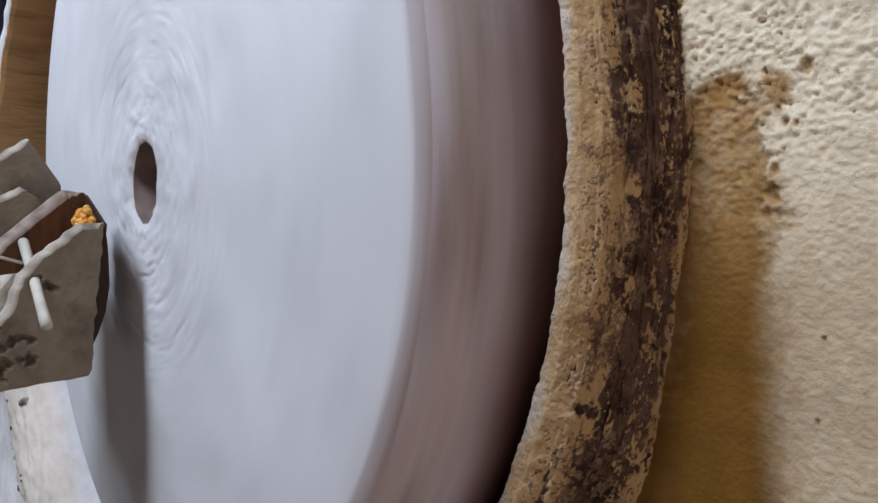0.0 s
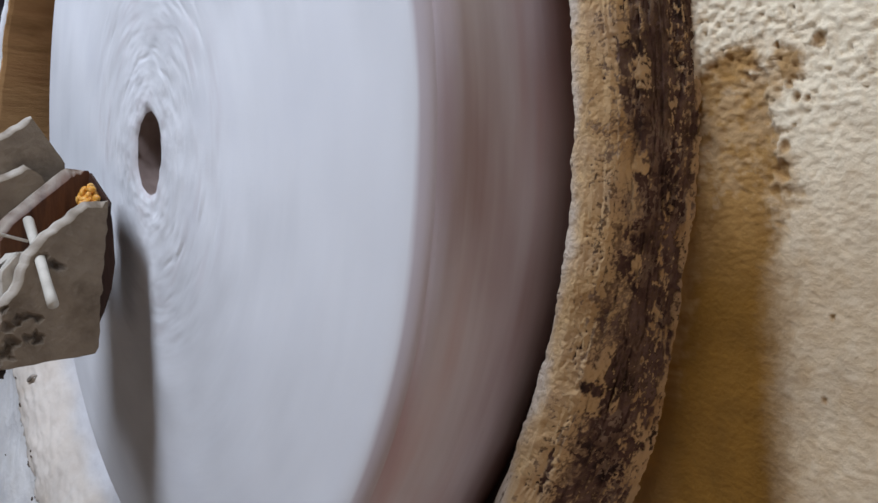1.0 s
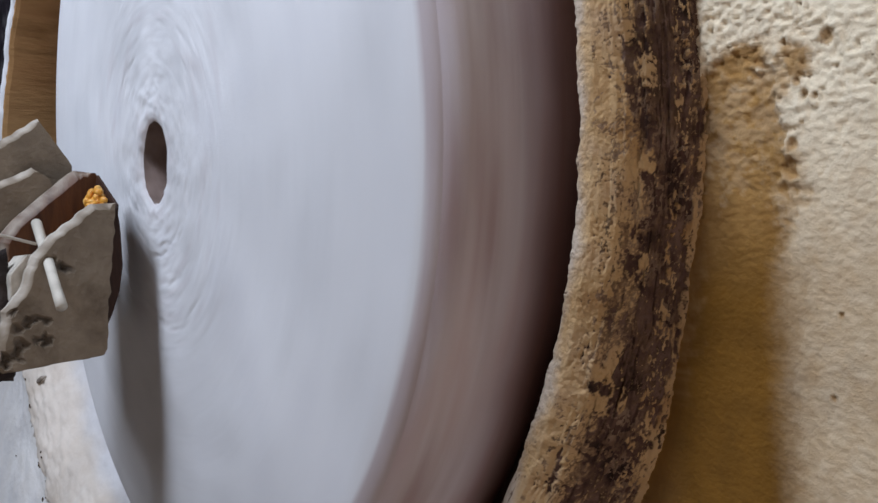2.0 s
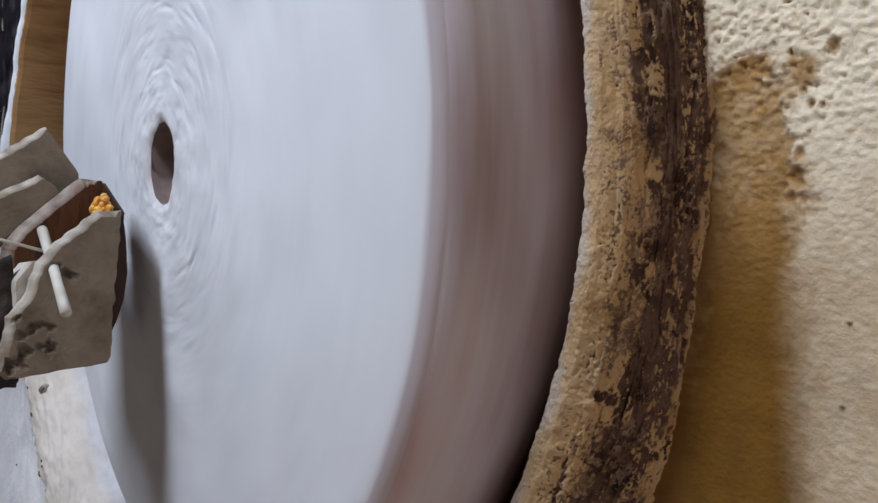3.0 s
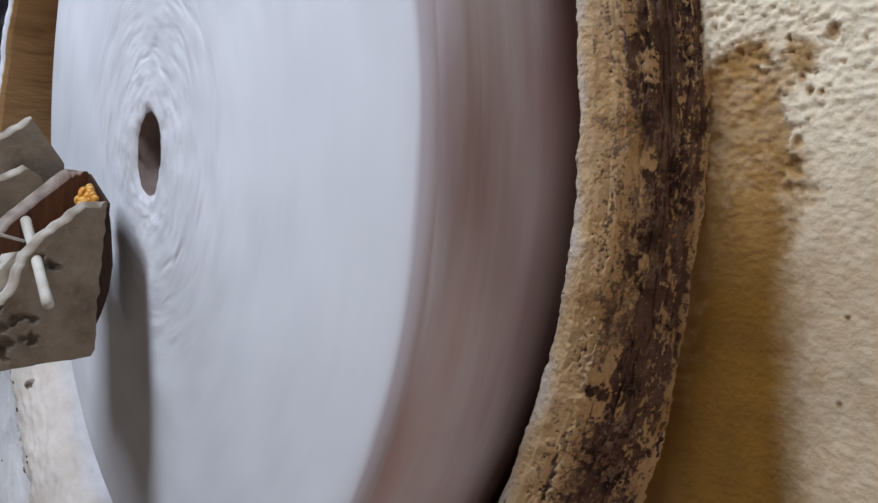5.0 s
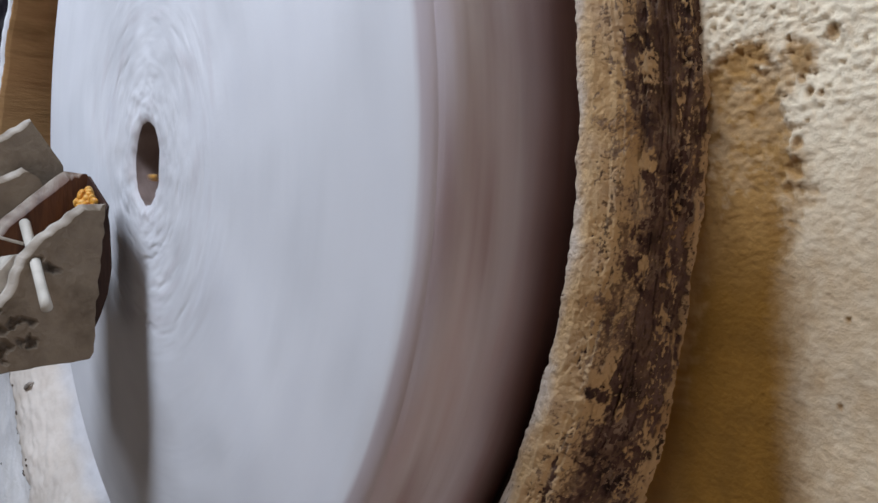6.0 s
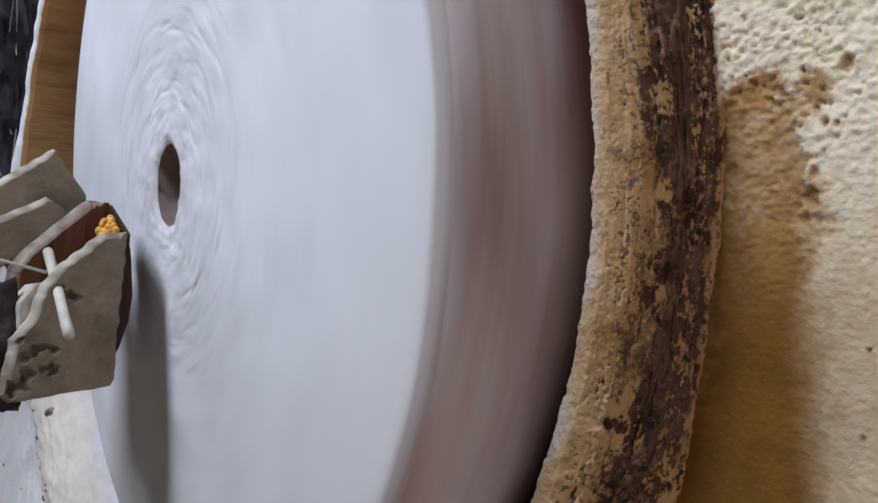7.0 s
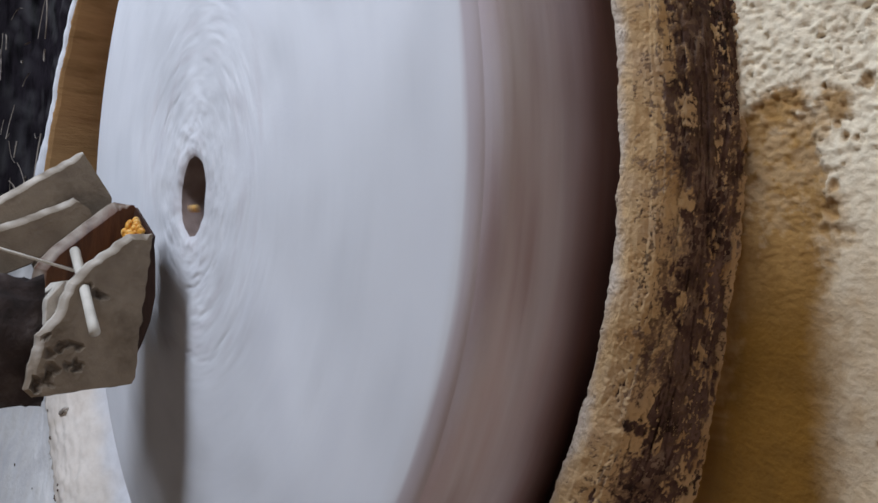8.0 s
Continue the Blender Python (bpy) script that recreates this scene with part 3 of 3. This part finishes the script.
sheet("bark", wood, HOOP, hoop, "dark rough bark")
paste = sheet("flour_paste", coat, CAKED, hoop, "flaking tan flour paste", values=dust, attribute="dust_or_shade")
trim = bmesh.new()
trim.from_mesh(paste.data)
trim.verts.ensure_lookup_table()
held = [v for row in keep for v in row]
thin = trim.verts.layers.float.new("thin")
for v in trim.verts:
    v[thin] = ease(0.42, -0.34, held[v.index])
bmesh.ops.delete(trim, geom=[f for f in trim.faces if max(held[v.index] for v in f.verts) < -0.42], context="FACES")
trim.to_mesh(paste.data)
trim.free()
tagged(hoop, "wooden hoop round the millstone, dark bark caked with tan flour paste", "hoop")

# the board bent round the far side of the stone
plank = tagged(new("curb_board"), "brown wooden curb board bent behind the millstone, flour on its top", "board")


def board_row(f, shape, reach):
    """A cross-section of the curb board at f of its length: (how far out, how high over its top edge); None: its foot."""
    w = 86 - 72 * f
    top = 0.1405 - 0.0006 * (78 - w) + 0.0012 * rough(f * 14, 1, 2)
    out = Vector((math.cos(radians(w)), math.sin(radians(w)), 0))
    return [tuple(STONE + out * (reach + a) + Vector((0, 0, 0.02 if z is None else top + z))) for a, z in shape]


BOARD = 0.402
ends = [(0.007, -0.05)] * 7
sheet("board", [board_row(min(1.0, max(0.0, i / 79)), ends, BOARD) if i in (-1, 80) else board_row(i / 79, [(0, None), (0, -0.006), (0.0012, -0.0018), (0.004, 0), (0.012, 0.0005), (0.015, -0.003), (0.015, None)], BOARD) for i in range(-1, 81)],
      BROWN_BOARD, plank, "brown sawn wood", smooth=False)
rows = []
for i in range(160):
    f = i / 159
    h = 0.0022 + 0.0010 * rough(f * 30, 4, 2) + 0.005 * ease(0.20, 0.08, f)
    lap = 0.0008 + 0.0012 * rough(f * 45, 7, 2)
    rows.append(board_row(f, [(0.0030 - lap, -0.0012), (0.0042 - lap, h * 0.5), (0.007, h * 0.9), (0.010, h), (0.0145, h * 0.6), (0.0165, -0.004)], BOARD))
sheet("flour_cap", rows, FLOUR_WHITE, plank, "white flour along the top edge")

# the flat bark-covered post that stands on the chute's end and runs up to the roof
post = rod("hanging_post", [(-0.117, 0.033, 0.1975), (-0.125, 0.030, HIGH + 0.02)], 0.046, BARK, sides=48, wobble=0.24, rings=160)
for v in post.data.vertices:
    v.co.y = 0.033 + (v.co.y - 0.033) * 0.42
tagged(post, "dark flat bark-covered post running from the chute up to the roof", "post")

# the feed chute
chute = tagged(new("feed_chute"), "small dusty grey wooden feed chute with a peg above the millstone", "chute")
FRONT = [(-0.037, 0.127), (-0.037, 0.1455), (-0.041, 0.1495), (-0.064, 0.178), (-0.074, 0.187), (-0.093, 0.193), (-0.103, 0.199), (-0.112, 0.2065), (-0.122, 0.209), (-0.138, 0.2125), (-0.149, 0.2145), (-0.155, 0.209), (-0.152, 0.143), (-0.147, 0.141)]
slab("front_board", FRONT, -0.006, 0.006, GREY_WOOD, chute, "dusty grey board with a chewed edge", ragged=0.0016, worn=0.0046, bare=-0.130,
     chewed=[(-0.121, 0.181, 0.0038, 0.003), (-0.119, 0.187, 0.0036, 0.003), (-0.121, 0.193, 0.0040, 0.004), (-0.125, 0.199, 0.0045, 0.004), (-0.135, 0.182, 0.0048, 0.004), (-0.134, 0.187, 0.0036, 0.003), (-0.136, 0.198, 0.0050, 0.005),
             (-0.143, 0.202, 0.0055, 0.006), (-0.148, 0.209, 0.0070, 0.006), (-0.112, 0.202, 0.0040, 0.004), (-0.080, 0.1765, 0.0050, 0.004), (-0.083, 0.170, 0.0034, 0.003), (-0.085, 0.164, 0.0042, 0.002)])
BACK = [(-0.075, 0.1235), (-0.034, 0.1225), (-0.012, 0.1220), (-0.0065, 0.1240), (-0.0045, 0.1400), (-0.008, 0.1450), (-0.0455, 0.1875), (-0.060, 0.198), (-0.088, 0.201), (-0.112, 0.189), (-0.148, 0.176), (-0.146, 0.134)]
slab("back_board", BACK, 0.058, 0.0735, RED_WOOD, chute, "red-brown worn board", ragged=0.0006, worn=0.0075)
mouth = slab("chute_floor", [(-0.135, 0.139), (-0.122, 0.1325), (-0.105, 0.1262), (-0.085, 0.1225), (-0.060, 0.1225), (-0.035, 0.1235), (-0.009, 0.1225), (-0.009, 0.1245), (-0.146, 0.146)], 0.0061, 0.0579, SHADE_WOOD, chute, "worn red-brown chute floor, painted dark for the shade on it", dust=False)
for v in mouth.data.vertices:
    if v.co.x > -0.05 and v.co.y < 0.03:                    # the mouth is cut off at a slant
        v.co.x = -0.05 + (v.co.x + 0.05) * 0.30
slab("end_block", [(-0.149, 0.1480), (-0.070, 0.1385), (-0.073, 0.188), (-0.086, 0.1995), (-0.104, 0.2005), (-0.124, 0.195), (-0.149, 0.184)], 0.0062, 0.0578, PALE_WOOD, chute, "end block painted pale for the light on its face", ragged=0.0008)
rod("peg", [(-0.048, 0.040, 0.1743), (-0.110, -0.047, 0.1785)], 0.0036, PEG_WOOD, chute, "pale peeled wooden peg", sides=14, wobble=0.10)

# the two slats of the hopper that hang above and behind the chute
hopper = tagged(new("hopper"), "dusty grey board slats of the grain hopper above the chute", "hopper")
slab("slat", [(0.043, 0.157), (0.041, 0.161), (-0.075, 0.321), (-0.110, 0.310), (-0.032, 0.190), (-0.130, 0.165), (-0.140, 0.150), (-0.035, 0.134), (0.003, 0.1325)], 0.095, 0.112, GREY_WOOD, hopper, "dusty grey slat", ragged=0.0010, worn=0.005)
slab("slat", [(-0.001, 0.168), (-0.004, 0.172), (-0.065, 0.306), (-0.105, 0.306), (-0.056, 0.196), (-0.138, 0.168), (-0.142, 0.150), (-0.060, 0.140), (-0.010, 0.1555)], 0.074, 0.0945, GREY_WOOD, hopper, "dusty grey slat", ragged=0.0010, worn=0.005)
cord = rod("cord", [(-0.0655, 0.002, 0.182), (0.62, 0.50, HIGH + 0.01)], 0.0011, CORD, sides=8, wobble=0.2, rings=40)
tagged(cord, "thin pale cord running from the chute up to the roof", "cord")


# maize grains in the mouth of the chute, and the ones that fall
def grain_mesh():
    bm = bmesh.new()
    bmesh.ops.create_icosphere(bm, subdivisions=2, radius=1)
    for v in bm.verts:
        taper = 1 - 0.28 * ease(-0.2, 1.0, v.co.x)
        v.co = Vector((v.co.x * 0.0042, v.co.y * 0.0036 * taper, v.co.z * 0.0024 * taper))
    ob = finish("maize_grain", bm, MAIZE)
    return tagged(ob, "golden maize grain lying in the mouth of the chute", "grain", "grains in the chute")


first = grain_mesh()
rng = random.Random(11)
spots = []
while len(spots) < 100:
    y = rng.uniform(0.0095, 0.0340 if len(spots) < 55 else 0.0520)
    rim = -0.038 + (y - 0.006) / 0.052 * 0.028               # the slanted mouth
    if len(spots) < 55:                                     # the heap at the lip
        x = rim - rng.uniform(-0.002, 0.016)
        deep = 0.008 * ease(-0.003, 0.005, rim - x) * ease(0.024, 0.012, rim - x) + 0.001
    else:                                                   # the grains lying further up the chute
        x, deep = rng.uniform(-0.076, -0.034), 0.003
        if x > rim - 0.004:
            continue
    p = Vector((x, y, 0.1270 + (-0.006 - x) * 0.142 + rng.uniform(0.0, deep)))
    if all((p - Vector(o)).length > 0.0040 for o in spots):
        spots.append(tuple(p))
for n, (x, y, z) in enumerate(spots):
    m = pose(x, y, z, rng.uniform(-60, 60), rng.uniform(-60, 60), rng.uniform(0, 360))
    if n == 0:
        first.matrix_basis = m
    else:
        copy_thing(first, m)
FALLS = [0.30, 0.86, 1.28, 2.05, 2.60, 3.74, 4.62, 5.30, 5.90, 6.50, 6.56, 6.63, 6.74, 6.84, 7.30, 7.62, 7.905]
falling = []
for t in FALLS:
    ob = copy_thing(first, Matrix.Identity(4))
    falling.append((t, tagged(ob, "golden maize grain falling from the chute into the stone's eye", "grain", "falling grains")))


# what moves
def motions():
    # the runner turns evenly, once in 0.4 seconds, counter-clockwise from above
    walk(millstone, [(k / 15, pose(*STONE, 0, 0, 60.0 * k)) for k in range(121)])
    rng = random.Random(3)
    for t0, ob in falling:
        start = Vector((-0.017, rng.uniform(0.014, 0.034), 0.1295))
        rest = Vector((rng.uniform(-0.044, -0.026), rng.uniform(0.012, 0.044), 0.1345))
        aim = Vector((-0.008 + rng.uniform(-0.008, 0.008), rng.uniform(-0.012, 0.006), 0.0))
        spin = [rng.uniform(-150, 150) for _ in range(3)]
        turn0 = [rng.uniform(0, 90) for _ in range(3)]
        rows = [(0.0, pose(*rest, *turn0)), (t0 - 0.08, pose(*rest, *turn0))]
        down = 0.18
        for k in range(7):
            f = k / 6
            t = t0 + down * f
            if t > 8.0:
                break
            p = start.lerp(aim, f)
            z = start.z + (0.0105 - start.z) * (0.35 * f + 0.65 * f * f)
            rows.append((t, pose(p.x, p.y, z, *[a + s * f for a, s in zip(turn0, spin)])))
        if rows[-1][0] < 7.9:
            rows.append((8.0, rows[-1][1]))
        rows = [r for n, r in enumerate(rows) if n == 0 or frame(r[0]) > frame(rows[n - 1][0])]
        walk(ob, rows)


motions()
